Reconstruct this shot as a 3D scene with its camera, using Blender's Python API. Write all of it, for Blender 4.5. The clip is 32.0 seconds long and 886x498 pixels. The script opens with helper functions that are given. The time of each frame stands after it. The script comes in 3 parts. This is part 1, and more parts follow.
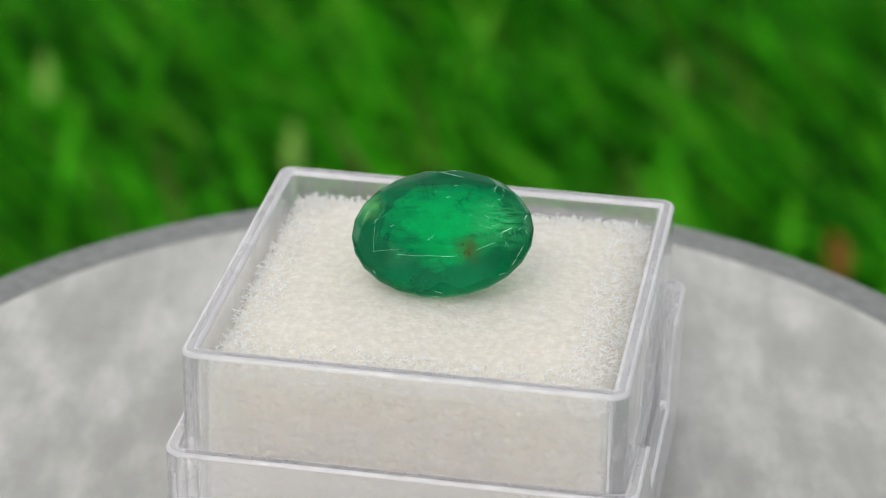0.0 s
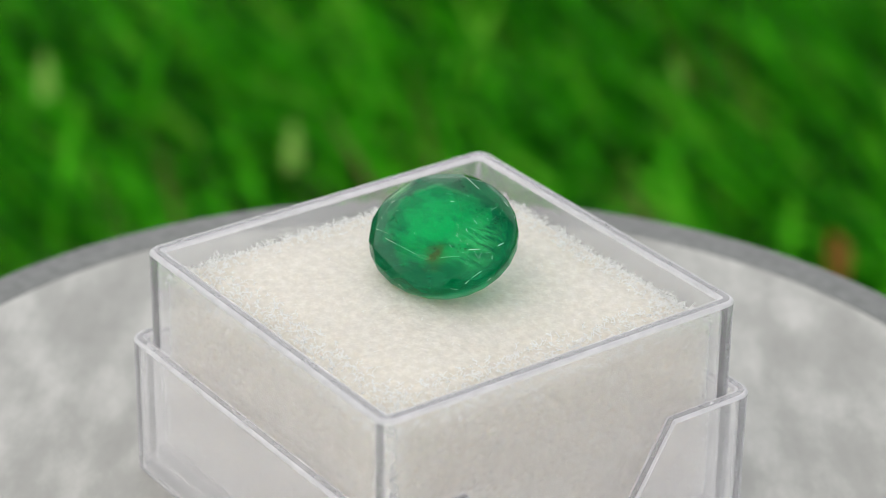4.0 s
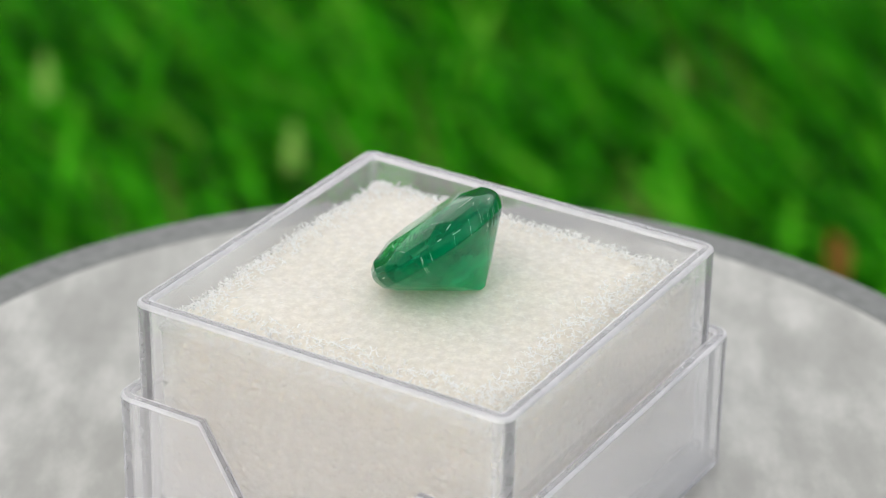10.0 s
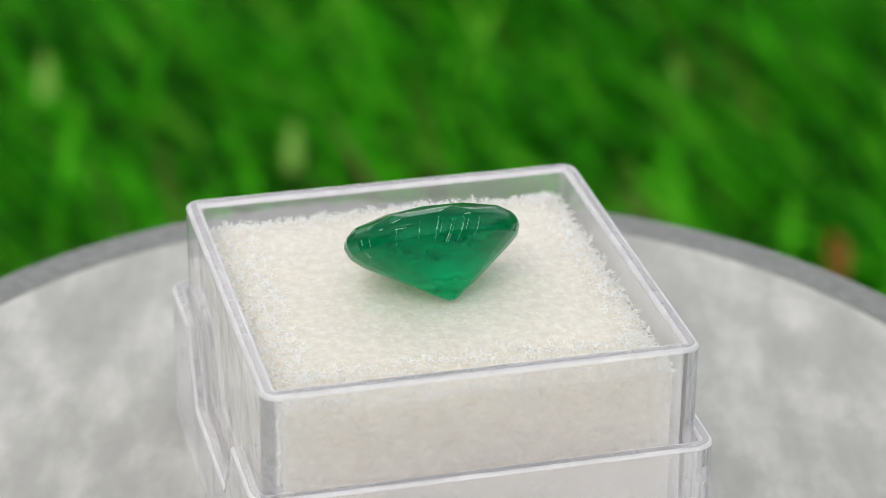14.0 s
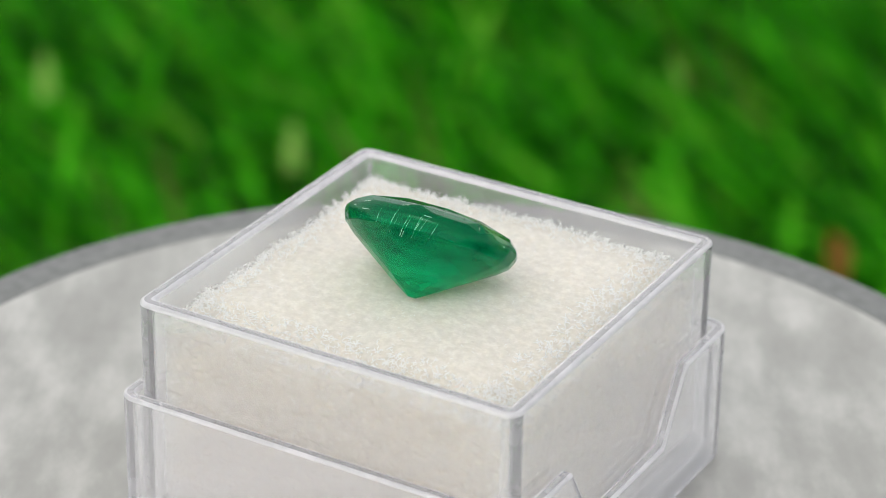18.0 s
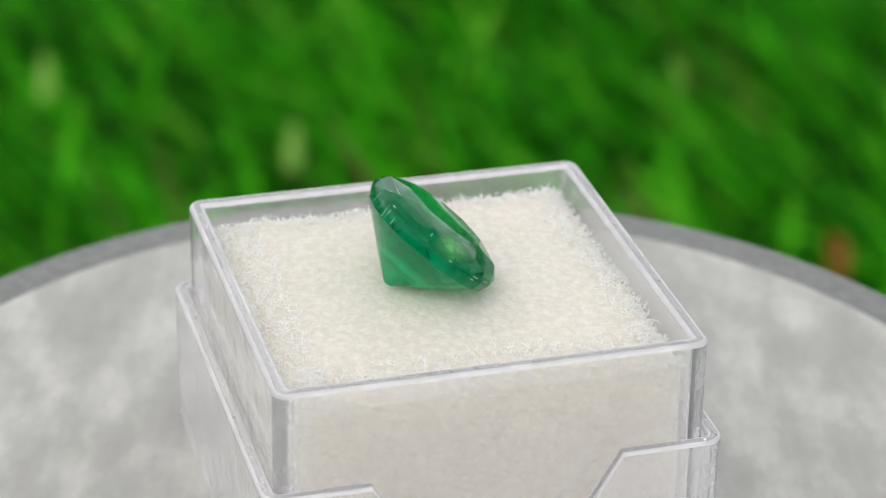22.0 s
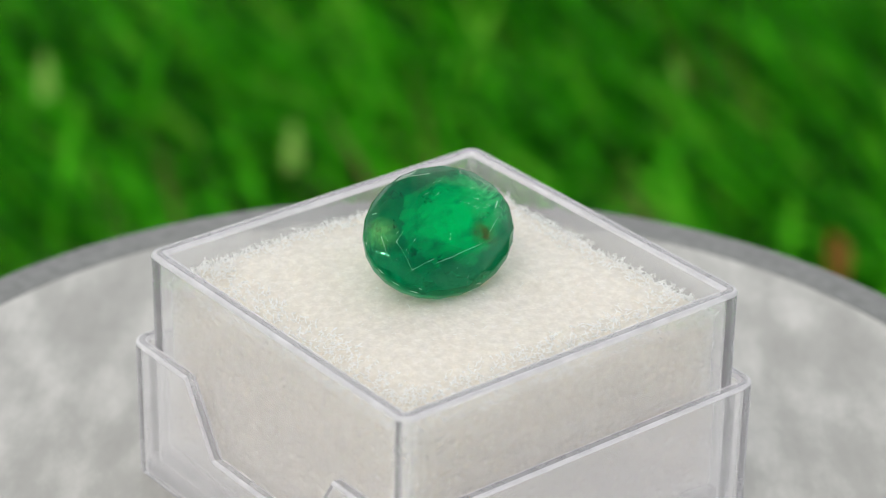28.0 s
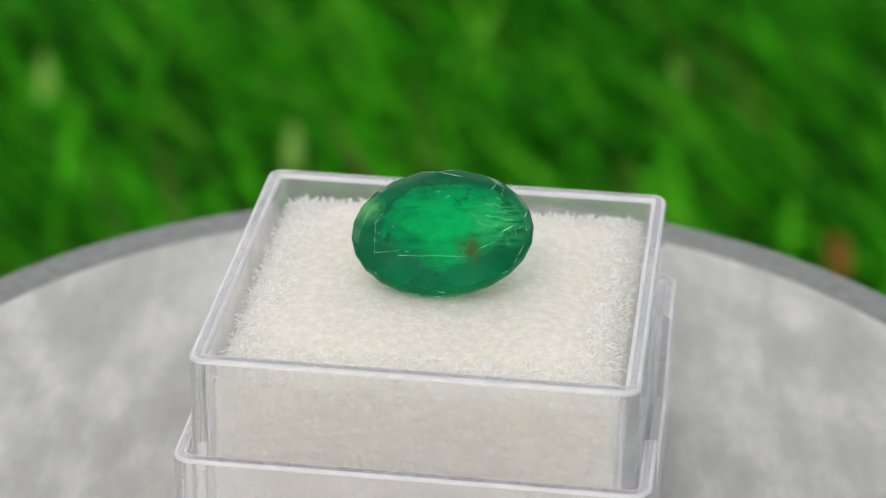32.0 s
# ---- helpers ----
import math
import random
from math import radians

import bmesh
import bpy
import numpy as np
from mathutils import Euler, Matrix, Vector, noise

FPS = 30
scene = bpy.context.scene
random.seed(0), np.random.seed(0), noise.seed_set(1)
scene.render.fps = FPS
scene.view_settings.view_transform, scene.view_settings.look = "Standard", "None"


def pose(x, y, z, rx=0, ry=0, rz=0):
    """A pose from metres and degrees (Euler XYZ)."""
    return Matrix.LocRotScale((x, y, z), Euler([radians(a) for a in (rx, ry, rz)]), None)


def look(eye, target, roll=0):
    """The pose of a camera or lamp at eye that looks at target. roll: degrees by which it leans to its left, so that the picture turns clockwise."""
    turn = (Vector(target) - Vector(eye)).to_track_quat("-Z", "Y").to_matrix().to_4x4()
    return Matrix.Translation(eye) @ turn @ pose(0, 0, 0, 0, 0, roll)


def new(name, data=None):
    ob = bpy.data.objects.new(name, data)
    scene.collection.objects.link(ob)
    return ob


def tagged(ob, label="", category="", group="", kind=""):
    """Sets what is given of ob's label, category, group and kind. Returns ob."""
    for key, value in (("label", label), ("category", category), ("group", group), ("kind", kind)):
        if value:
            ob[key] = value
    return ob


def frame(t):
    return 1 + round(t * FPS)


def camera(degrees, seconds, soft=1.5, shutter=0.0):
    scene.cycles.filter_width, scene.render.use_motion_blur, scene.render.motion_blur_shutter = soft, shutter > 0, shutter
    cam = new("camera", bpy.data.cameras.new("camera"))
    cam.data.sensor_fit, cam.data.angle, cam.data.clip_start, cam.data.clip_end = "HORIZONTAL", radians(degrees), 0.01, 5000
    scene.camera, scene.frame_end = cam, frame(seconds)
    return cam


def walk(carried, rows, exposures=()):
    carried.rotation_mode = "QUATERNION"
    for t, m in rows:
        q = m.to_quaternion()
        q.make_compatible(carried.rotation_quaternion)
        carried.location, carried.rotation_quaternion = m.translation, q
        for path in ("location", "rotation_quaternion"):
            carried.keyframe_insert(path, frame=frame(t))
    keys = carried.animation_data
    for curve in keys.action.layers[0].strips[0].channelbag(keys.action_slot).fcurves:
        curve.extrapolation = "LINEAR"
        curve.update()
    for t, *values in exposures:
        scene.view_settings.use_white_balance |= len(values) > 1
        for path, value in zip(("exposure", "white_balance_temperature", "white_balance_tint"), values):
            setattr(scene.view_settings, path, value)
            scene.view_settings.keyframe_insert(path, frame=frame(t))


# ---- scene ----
from mathutils.bvhtree import BVHTree

# ---------------------------------------------------------------- camera
RIM = 0.0169                      # height of the open box's rim above the turntable
PITCH = 26.96
EYE = Vector((0.00042, -0.1797 * math.cos(radians(PITCH)), 0.1797 * math.sin(radians(PITCH)) + 0.00161 + RIM))
AIM = EYE + Vector((0, math.cos(radians(PITCH)), -math.sin(radians(PITCH))))
cam = camera(18.41, 32.0, 0.8)
walk(cam, [(0.0, look(EYE, AIM, 0.83)), (32.0, look(EYE, AIM, 0.83))],
     exposures=[(0.0, -0.28, 6720, 5), (3.5, -0.22, 6720, 5), (6.5, -0.13, 6720, 5), (25.0, -0.13, 6720, 5), (28.0, -0.17, 6720, 5), (32.0, -0.25, 6720, 5)])
cam.data.dof.use_dof = True
cam.data.dof.focus_distance = 0.176
cam.data.dof.aperture_fstop = 44.0

# turning angle of the platter in degrees, clockwise from above
START = 170.1
TURN = [(0, 0), (3.2, 34.9), (7.1, 78.9), (11, 122.6), (13, 144.0), (19, 211.35), (23.2, 257.2), (28, 311.4), (32, 357.2)]


def turned(t):
    return START - float(np.interp(t, [a for a, b in TURN], [b for a, b in TURN]))


# ---------------------------------------------------------------- light
SUN_UP, SUN_SIDE = 54.0, -28.0    # height; degrees round from behind the camera, anticlockwise from above
world = bpy.data.worlds.new("sky")
scene.world = world
world.use_nodes = True
wn = world.node_tree
sky = wn.nodes.new("ShaderNodeTexSky")
sky.sky_type = "NISHITA"
sky.sun_disc = False
sky.dust_density = 4.0
sky.sun_elevation = radians(SUN_UP)
sky.sun_rotation = radians(180 - SUN_SIDE)
# broken white cloud over the whole sky
cloud = wn.nodes.new("ShaderNodeTexNoise")
cloud.inputs["Scale"].default_value, cloud.inputs["Detail"].default_value, cloud.inputs["Roughness"].default_value = 1.9, 6.0, 0.58
wn.links.new(wn.nodes.new("ShaderNodeTexCoord").outputs["Generated"], cloud.inputs["Vector"])
cover = wn.nodes.new("ShaderNodeMapRange")
cover.inputs["From Min"].default_value, cover.inputs["From Max"].default_value = 0.36, 0.53
wn.links.new(cloud.outputs["Fac"], cover.inputs["Value"])
overcast = wn.nodes.new("ShaderNodeMix")
overcast.data_type = "RGBA"
# cloud brightened towards the horizon, over twice its zenith, added to fill upright walls
way_up = wn.nodes.new("ShaderNodeSeparateXYZ")
wn.links.new(cloud.inputs["Vector"].links[0].from_socket, way_up.inputs[0])
zenith = wn.nodes.new("ShaderNodeMapRange")
zenith.inputs["To Min"].default_value, zenith.inputs["To Max"].default_value = 1.8, 0.80
wn.links.new(way_up.outputs["Z"], zenith.inputs["Value"])
white = wn.nodes.new("ShaderNodeVectorMath")
white.operation = "SCALE"
white.inputs[0].default_value = (6.15, 6.15, 6.3)
wn.links.new(zenith.outputs[0], white.inputs["Scale"])
wn.links.new(white.outputs[0], overcast.inputs["B"])
wn.links.new(cover.outputs[0], overcast.inputs["Factor"])
wn.links.new(sky.outputs[0], overcast.inputs["A"])
wn.links.new(overcast.outputs["Result"], wn.nodes["Background"].inputs[0])
wn.nodes["Background"].inputs[1].default_value = 0.172
sun = new("sun", bpy.data.lights.new("sun", "SUN"))
sun.data.energy = 0.36
sun.data.angle = radians(2.5)
sun.data.color = (1.0, 0.975, 0.935)
toward = Vector((math.sin(radians(SUN_SIDE)) * math.cos(radians(SUN_UP)), -math.cos(radians(SUN_SIDE)) * math.cos(radians(SUN_UP)), math.sin(radians(SUN_UP))))
sun.matrix_world = look(toward, (0, 0, 0))


# ---------------------------------------------------------------- materials
# oval brilliant, 12 x 9 mm
G_L, G_W, G_CROWN, G_TABLE, G_GIRDLE, G_DEEP = 0.0120, 0.00903, 0.00145, 0.61, 0.00062, 0.00420


def material(name):
    m = bpy.data.materials.new(name)
    m.use_nodes = True
    return m, m.node_tree, m.node_tree.nodes["Principled BSDF"]


def node(tree, kind, **values):
    n = tree.nodes.new(kind)
    for k, v in values.items():
        n.inputs[k.replace("_", " ")].default_value = v
    return n


def coords(tree):
    return tree.nodes.new("ShaderNodeTexCoord").outputs["Object"]


def ramp(tree, fac, stops):
    r = tree.nodes.new("ShaderNodeValToRGB")
    els = r.color_ramp.elements
    while len(els) < len(stops):
        els.new(0.5)
    for e, (p, c) in zip(els, stops):
        e.position, e.color = p, (*c, 1)
    tree.links.new(fac, r.inputs[0])
    return r.outputs[0]


def noise_at(tree, scale, detail=3.0, rough=0.55, vec=None):
    n = node(tree, "ShaderNodeTexNoise", Scale=scale, Detail=detail, Roughness=rough)
    tree.links.new(vec or coords(tree), n.inputs["Vector"])
    return n.outputs["Fac"]


def bumped(tree, bsdf, fac, strength, distance):
    b = node(tree, "ShaderNodeBump", Strength=strength, Distance=distance)
    tree.links.new(fac, b.inputs["Height"])
    tree.links.new(b.outputs[0], bsdf.inputs["Normal"])


def make_acrylic(name, haze, rough):
    """Moulded clear plastic: slightly wavy faces, a faint bluish haze and rubbed patches."""
    m, tr, b = material(name)
    b.inputs["Base Color"].default_value = (0.99, 0.99, 0.985, 1)
    b.inputs["Transmission Weight"].default_value = 1.0
    b.inputs["IOR"].default_value = 1.56
    rub = noise_at(tr, 420.0, 4.0, 0.6)
    dull = ramp(tr, rub, [(0.40, (rough,) * 3), (0.75, (rough * 3,) * 3)])
    tr.links.new(dull, b.inputs["Roughness"])
    bumped(tr, b, noise_at(tr, 170.0, 3.0), 0.07, 0.0006)
    milk = tr.nodes.new("ShaderNodeBsdfDiffuse")
    milk.inputs[0].default_value = (0.95, 0.93, 0.985, 1)
    mix = tr.nodes.new("ShaderNodeMixShader")
    tr.links.new(ramp(tr, rub, [(0.45, (haze,) * 3), (0.72, (1.2 * haze,) * 3)]), mix.inputs[0])
    tr.links.new(b.outputs[0], mix.inputs[1])
    tr.links.new(milk.outputs[0], mix.inputs[2])
    tr.links.new(mix.outputs[0], tr.nodes["Material Output"].inputs[0])
    return m


def make_platter():
    """Silver-grey sheet under a glossy clear coat; its mottling paints blurred reflections of sky and trees."""
    m, tr, b = material("platter_reflections")
    # stretched along the view, so the painted reflections don't look foreshortened
    drawn = tr.nodes.new("ShaderNodeMapping")
    drawn.inputs["Scale"].default_value = (1.0, 0.42, 1.0)
    tr.links.new(coords(tr), drawn.inputs["Vector"])
    f = noise_at(tr, 150.0, 5.0, 0.56, drawn.outputs[0])
    c = ramp(tr, f, [(0.33, (0.285, 0.279, 0.265)), (0.48, (0.36, 0.353, 0.338)), (0.66, (0.56, 0.548, 0.53))])
    tr.links.new(c, b.inputs["Base Color"])
    b.inputs["Roughness"].default_value = 0.5
    b.inputs["Coat Weight"].default_value = 0.7
    b.inputs["Coat Roughness"].default_value = 0.12
    return m


def make_foam():
    m, tr, b = material("white_foam")
    f = noise_at(tr, 1500.0, 5.0, 0.75)
    c = ramp(tr, f, [(0.32, (0.70, 0.652, 0.588)), (0.47, (0.755, 0.706, 0.642)), (0.64, (0.85, 0.800, 0.736))])
    tr.links.new(c, b.inputs["Base Color"])
    b.inputs["Roughness"].default_value = 0.75
    b.inputs["Subsurface Weight"].default_value = 0.9
    b.inputs["Subsurface Radius"].default_value = (1.0, 0.94, 0.80)
    b.inputs["Subsurface Scale"].default_value = 0.006
    cell = node(tr, "ShaderNodeTexVoronoi", Scale=2700.0)
    cell.feature = "SMOOTH_F1"
    tr.links.new(coords(tr), cell.inputs["Vector"])
    bumped(tr, b, cell.outputs["Distance"], 0.5, 0.00016)
    return m


def make_fibre():
    m, tr, b = material("foam_fibre")
    b.inputs["Base Color"].default_value = (0.90, 0.90, 0.895, 1)
    b.inputs["Roughness"].default_value = 0.35
    return m


def make_emerald():
    m, tr, b = material("emerald")

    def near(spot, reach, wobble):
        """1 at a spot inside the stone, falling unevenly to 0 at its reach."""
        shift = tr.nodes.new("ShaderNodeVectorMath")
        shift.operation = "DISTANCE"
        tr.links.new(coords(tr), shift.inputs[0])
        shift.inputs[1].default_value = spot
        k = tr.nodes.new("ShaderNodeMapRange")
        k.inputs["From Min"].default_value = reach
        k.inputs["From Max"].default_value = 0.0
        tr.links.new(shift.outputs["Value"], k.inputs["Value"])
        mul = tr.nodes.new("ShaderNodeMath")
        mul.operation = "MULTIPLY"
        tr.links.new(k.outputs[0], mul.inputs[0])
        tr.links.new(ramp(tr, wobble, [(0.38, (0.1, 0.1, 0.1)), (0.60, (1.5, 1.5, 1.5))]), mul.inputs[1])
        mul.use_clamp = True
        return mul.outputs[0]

    def over(under, color, fac):
        mx = tr.nodes.new("ShaderNodeMix")
        mx.data_type = "RGBA"
        tr.links.new(fac, mx.inputs["Factor"])
        tr.links.new(under, mx.inputs["A"])
        mx.inputs["B"].default_value = (*color, 1)
        return mx.outputs["Result"]

    # light through the stone painted in: bright green heart, darker bluish edge at girdle
    lit_heart = tr.nodes.new("ShaderNodeMapping")
    lit_heart.inputs["Scale"].default_value = (2 / G_L, 2 / G_W, 60.0)
    lit_heart.inputs["Location"].default_value = (-0.08, 0.0, 0.0)
    tr.links.new(coords(tr), lit_heart.inputs["Vector"])
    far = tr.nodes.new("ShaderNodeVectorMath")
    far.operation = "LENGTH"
    tr.links.new(lit_heart.outputs[0], far.inputs[0])
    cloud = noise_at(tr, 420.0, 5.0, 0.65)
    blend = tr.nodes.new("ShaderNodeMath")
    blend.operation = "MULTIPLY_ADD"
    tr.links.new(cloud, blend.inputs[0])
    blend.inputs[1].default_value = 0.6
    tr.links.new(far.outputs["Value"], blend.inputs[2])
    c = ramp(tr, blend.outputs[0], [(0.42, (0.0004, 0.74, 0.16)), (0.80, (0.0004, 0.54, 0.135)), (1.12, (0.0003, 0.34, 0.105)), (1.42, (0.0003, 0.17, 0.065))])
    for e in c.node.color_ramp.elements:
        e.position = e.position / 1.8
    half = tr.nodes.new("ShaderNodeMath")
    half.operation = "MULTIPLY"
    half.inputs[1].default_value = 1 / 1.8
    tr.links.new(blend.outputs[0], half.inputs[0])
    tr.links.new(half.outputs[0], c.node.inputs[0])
    # bluer pavilion below the girdle: shorter light path put into the colour
    split = tr.nodes.new("ShaderNodeSeparateXYZ")
    tr.links.new(coords(tr), split.inputs[0])
    below = tr.nodes.new("ShaderNodeMapRange")
    below.inputs["From Min"].default_value, below.inputs["From Max"].default_value = 0.0002, -0.0012
    below.inputs["To Max"].default_value = 0.75
    tr.links.new(split.outputs["Z"], below.inputs["Value"])
    c = over(c, (0.0005, 0.42, 0.17), below.outputs[0])
    # darker veils drifting through the stone
    veil = tr.nodes.new("ShaderNodeMapping")
    veil.inputs["Scale"].default_value = (420.0, 900.0, 1300.0)
    veil.inputs["Rotation"].default_value = (0.4, 0.2, 0.5)
    tr.links.new(coords(tr), veil.inputs["Vector"])
    drift = noise_at(tr, 1.0, 6.0, 0.68, veil.outputs[0])
    c = over(c, (0.0004, 0.14, 0.065), ramp(tr, drift, [(0.46, (0.0, 0.0, 0.0)), (0.66, (0.75, 0.75, 0.75))]))
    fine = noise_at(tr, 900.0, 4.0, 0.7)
    # pale patch paints the foam's reflection; the brown one is an inclusion
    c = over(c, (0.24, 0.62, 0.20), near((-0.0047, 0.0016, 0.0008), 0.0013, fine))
    c = over(c, (0.16, 0.11, 0.02), near((0.00175, -0.0020, 0.0013), 0.0012, fine))
    # fine parallel fibres in the end of the stone
    lie = tr.nodes.new("ShaderNodeMapping")
    lie.inputs["Scale"].default_value = (900.0, 5200.0, 2000.0)
    lie.inputs["Rotation"].default_value = (0.0, 0.0, 0.45)
    tr.links.new(coords(tr), lie.inputs["Vector"])
    streak = noise_at(tr, 1.0, 3.0, 0.6, lie.outputs[0])
    c = over(c, (0.10, 0.78, 0.26), near((0.0037, -0.0001, 0.0010), 0.0022, streak))
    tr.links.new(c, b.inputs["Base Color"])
    b.inputs["Transmission Weight"].default_value = 0.66
    b.inputs["IOR"].default_value = 1.57
    b.inputs["Specular Tint"].default_value = (0.18, 0.50, 0.36, 1)
    rough = ramp(tr, streak, [(0.45, (0.012, 0.012, 0.012)), (0.75, (0.06, 0.06, 0.06))])
    # the girdle is ground, not polished
    ring = tr.nodes.new("ShaderNodeMath")
    ring.operation = "ABSOLUTE"
    tr.links.new(split.outputs["Z"], ring.inputs[0])
    ground = tr.nodes.new("ShaderNodeMapRange")
    ground.inputs["From Min"].default_value, ground.inputs["From Max"].default_value = G_GIRDLE * 0.75, G_GIRDLE * 0.5
    ground.inputs["To Max"].default_value = 0.17
    tr.links.new(ring.outputs[0], ground.inputs["Value"])
    dull = tr.nodes.new("ShaderNodeMath")
    tr.links.new(rough, dull.inputs[0])
    tr.links.new(ground.outputs[0], dull.inputs[1])
    tr.links.new(dull.outputs[0], b.inputs["Roughness"])
    bumped(tr, b, noise_at(tr, 1500.0, 5.0, 0.75), 0.11, 0.00005)
    t = tr.nodes.new("ShaderNodeBsdfTransparent")
    t.inputs[0].default_value = (0.06, 0.88, 0.42, 1)
    mix = tr.nodes.new("ShaderNodeMixShader")
    mix.inputs[0].default_value = 0.06
    tr.links.new(b.outputs[0], mix.inputs[1])
    tr.links.new(t.outputs[0], mix.inputs[2])
    tr.links.new(mix.outputs[0], tr.nodes["Material Output"].inputs[0])
    return m


def make_grass():
    m, tr, b = material("grass_blade")
    geo = tr.nodes.new("ShaderNodeNewGeometry")
    c = ramp(tr, geo.outputs["Random Per Island"], [(0.0, (0.003, 0.034, 0.001)), (0.43, (0.024, 0.255, 0.004)), (0.82, (0.096, 0.66, 0.014)), (1.0, (0.24, 0.74, 0.05))])
    tr.links.new(c, b.inputs["Base Color"])
    b.inputs["Roughness"].default_value = 0.6
    b.inputs["Specular IOR Level"].default_value = 0.06
    t = tr.nodes.new("ShaderNodeBsdfTranslucent")
    tr.links.new(c, t.inputs[0])
    mix = tr.nodes.new("ShaderNodeMixShader")
    mix.inputs[0].default_value = 0.45
    tr.links.new(b.outputs[0], mix.inputs[1])
    tr.links.new(t.outputs[0], mix.inputs[2])
    tr.links.new(mix.outputs[0], tr.nodes["Material Output"].inputs[0])
    return m


def make_plain(name, color, rough, scale=400.0):
    m, tr, b = material(name)
    f = noise_at(tr, scale)
    dark = tuple(0.7 * v for v in color)
    c = ramp(tr, f, [(0.3, dark), (0.65, color)])
    tr.links.new(c, b.inputs["Base Color"])
    b.inputs["Roughness"].default_value = rough
    return m


# rounded lip edges: scuffs and bright highlight lines both painted as white diffuse
LIP = make_acrylic("highlit_acrylic", 0.52, 0.03)
# white diffuse share stands in for light carried inside corners and lip top
CORNER = make_acrylic("corner_acrylic", 0.24, 0.02)
ACRYLIC = make_acrylic("clear_acrylic", 0.12, 0.010)
PLATTER = make_platter()
FOAM = make_foam()
EMERALD = make_emerald()
GRASS = make_grass()
SOIL = make_plain("lawn_soil", (0.022, 0.05, 0.010), 0.9, 60.0)
PLASTIC = make_plain("grey_plastic", (0.30, 0.30, 0.31), 0.45)
FIBRE = make_fibre()
WEAR = make_plain("worn_edge", (0.62, 0.82, 0.70), 0.3, 3000.0)
FLECK = make_plain("dark_fleck", (0.025, 0.03, 0.012), 0.6, 3000.0)
BAND = make_plain("satin_band", (0.22, 0.225, 0.225), 0.5, 900.0)
DRY = make_plain("dry_leaf", (0.34, 0.17, 0.012), 0.6, 200.0)


# ---------------------------------------------------------------- mesh helpers
def link_mesh(name, bm, mat, parent=None, label="", sharp=35.0):
    bm.normal_update()
    for e in bm.edges:
        e.smooth = len(e.link_faces) == 2 and e.calc_face_angle(0.0) < radians(sharp)
    for f in bm.faces:
        f.smooth = True
    me = bpy.data.meshes.new(name)
    bm.to_mesh(me)
    bm.free()
    me.materials.append(mat)
    ob = new(name, me)
    ob.parent = parent
    if label:
        ob["label"] = label
    return ob


def part(name, bm, mat, parent, label=""):
    return link_mesh(name, bm, mat, parent, label)


def rounded_square(half, r, per=5, extra=()):
    """Outline of a square with rounded corners, counter-clockwise; extra: y marks on the two x sides."""
    pts = []
    for i, (cx, cy) in enumerate(((1, 1), (-1, 1), (-1, -1), (1, -1))):
        arc = [radians(90 * i + 90 * j / per) for j in range(per + 1)]
        arc = [(cx * (half - r) + r * math.cos(a), cy * (half - r) + r * math.sin(a)) for a in arc]
        # one more point on either straight, so that the flat walls stay flat up to the corner
        a0, a1 = radians(90 * i), radians(90 * i + 90)
        pts.append((arc[0][0] + 0.00005 * math.sin(a0), arc[0][1] - 0.00005 * math.cos(a0)))
        pts += arc
        pts.append((arc[-1][0] - 0.00005 * math.sin(a1), arc[-1][1] + 0.00005 * math.cos(a1)))
        if i == 1:
            pts += [(-half, y) for y in sorted(extra, reverse=True)]
        if i == 3:
            pts += [(half, y) for y in sorted(extra)]
    return pts


def stack(bm, rings, close_first=True, close_last=True):
    loops = [[bm.verts.new(p) for p in ring] for ring in rings]
    n = len(loops[0])
    for a, b in zip(loops, loops[1:]):
        for i in range(n):
            bm.faces.new((a[i], a[(i + 1) % n], b[(i + 1) % n], b[i]))
    if close_first:
        bm.faces.new(loops[0][::-1])
    if close_last:
        bm.faces.new(loops[-1])


def floor_plate(half, z0, thick, r):
    bm = bmesh.new()
    bev = 0.00015
    stack(bm, [[(x, y, z) for x, y in rounded_square(h, max(r, 0.0002))] for h, z in ((half - bev, z0), (half, z0 + bev), (half, z0 + thick - bev), (half - bev, z0 + thick))])
    bmesh.ops.recalc_face_normals(bm, faces=bm.faces)
    return bm


def tub(half, wall, z0, z1, r, extra=(), top=None, lip=0.00028):
    """Four moulded walls in one piece with rounded corners, an eased lip above and an eased edge below."""
    bm = bmesh.new()
    top = top or (lambda x, y: z1)
    e = lip
    prof = [(0, None), (0, e + 0.00005), (0, e), (0.12 * e, 0.5 * e), (0.5 * e, 0.12 * e), (e, 0), (wall - e, 0), (wall - 0.5 * e, 0.12 * e), (wall - 0.12 * e, 0.5 * e), (wall, e), (wall, e + 0.00005), (wall, None)]
    rings = []
    for ins, drop in prof + prof[:1]:
        line = rounded_square(half - ins, max(r - ins, 0.00025), 8, extra)
        rings.append([(x, y, z0 if drop is None else top(x, y) - drop) for x, y in line])
    stack(bm, rings, False, False)
    per = len(rings[0])
    bm.faces.ensure_lookup_table()
    for k in range(2, len(prof) - 3):
        for f in bm.faces[k * per:(k + 1) * per]:
            f.material_index = 2 if k == 5 else 1
    for f in bm.faces:
        c = f.calc_center_median()
        if f.material_index == 0 and min(abs(c.x), abs(c.y)) > half - r - wall:
            f.material_index = 2
    bmesh.ops.remove_doubles(bm, verts=bm.verts, dist=1e-7)
    bmesh.ops.recalc_face_normals(bm, faces=bm.faces)
    return bm


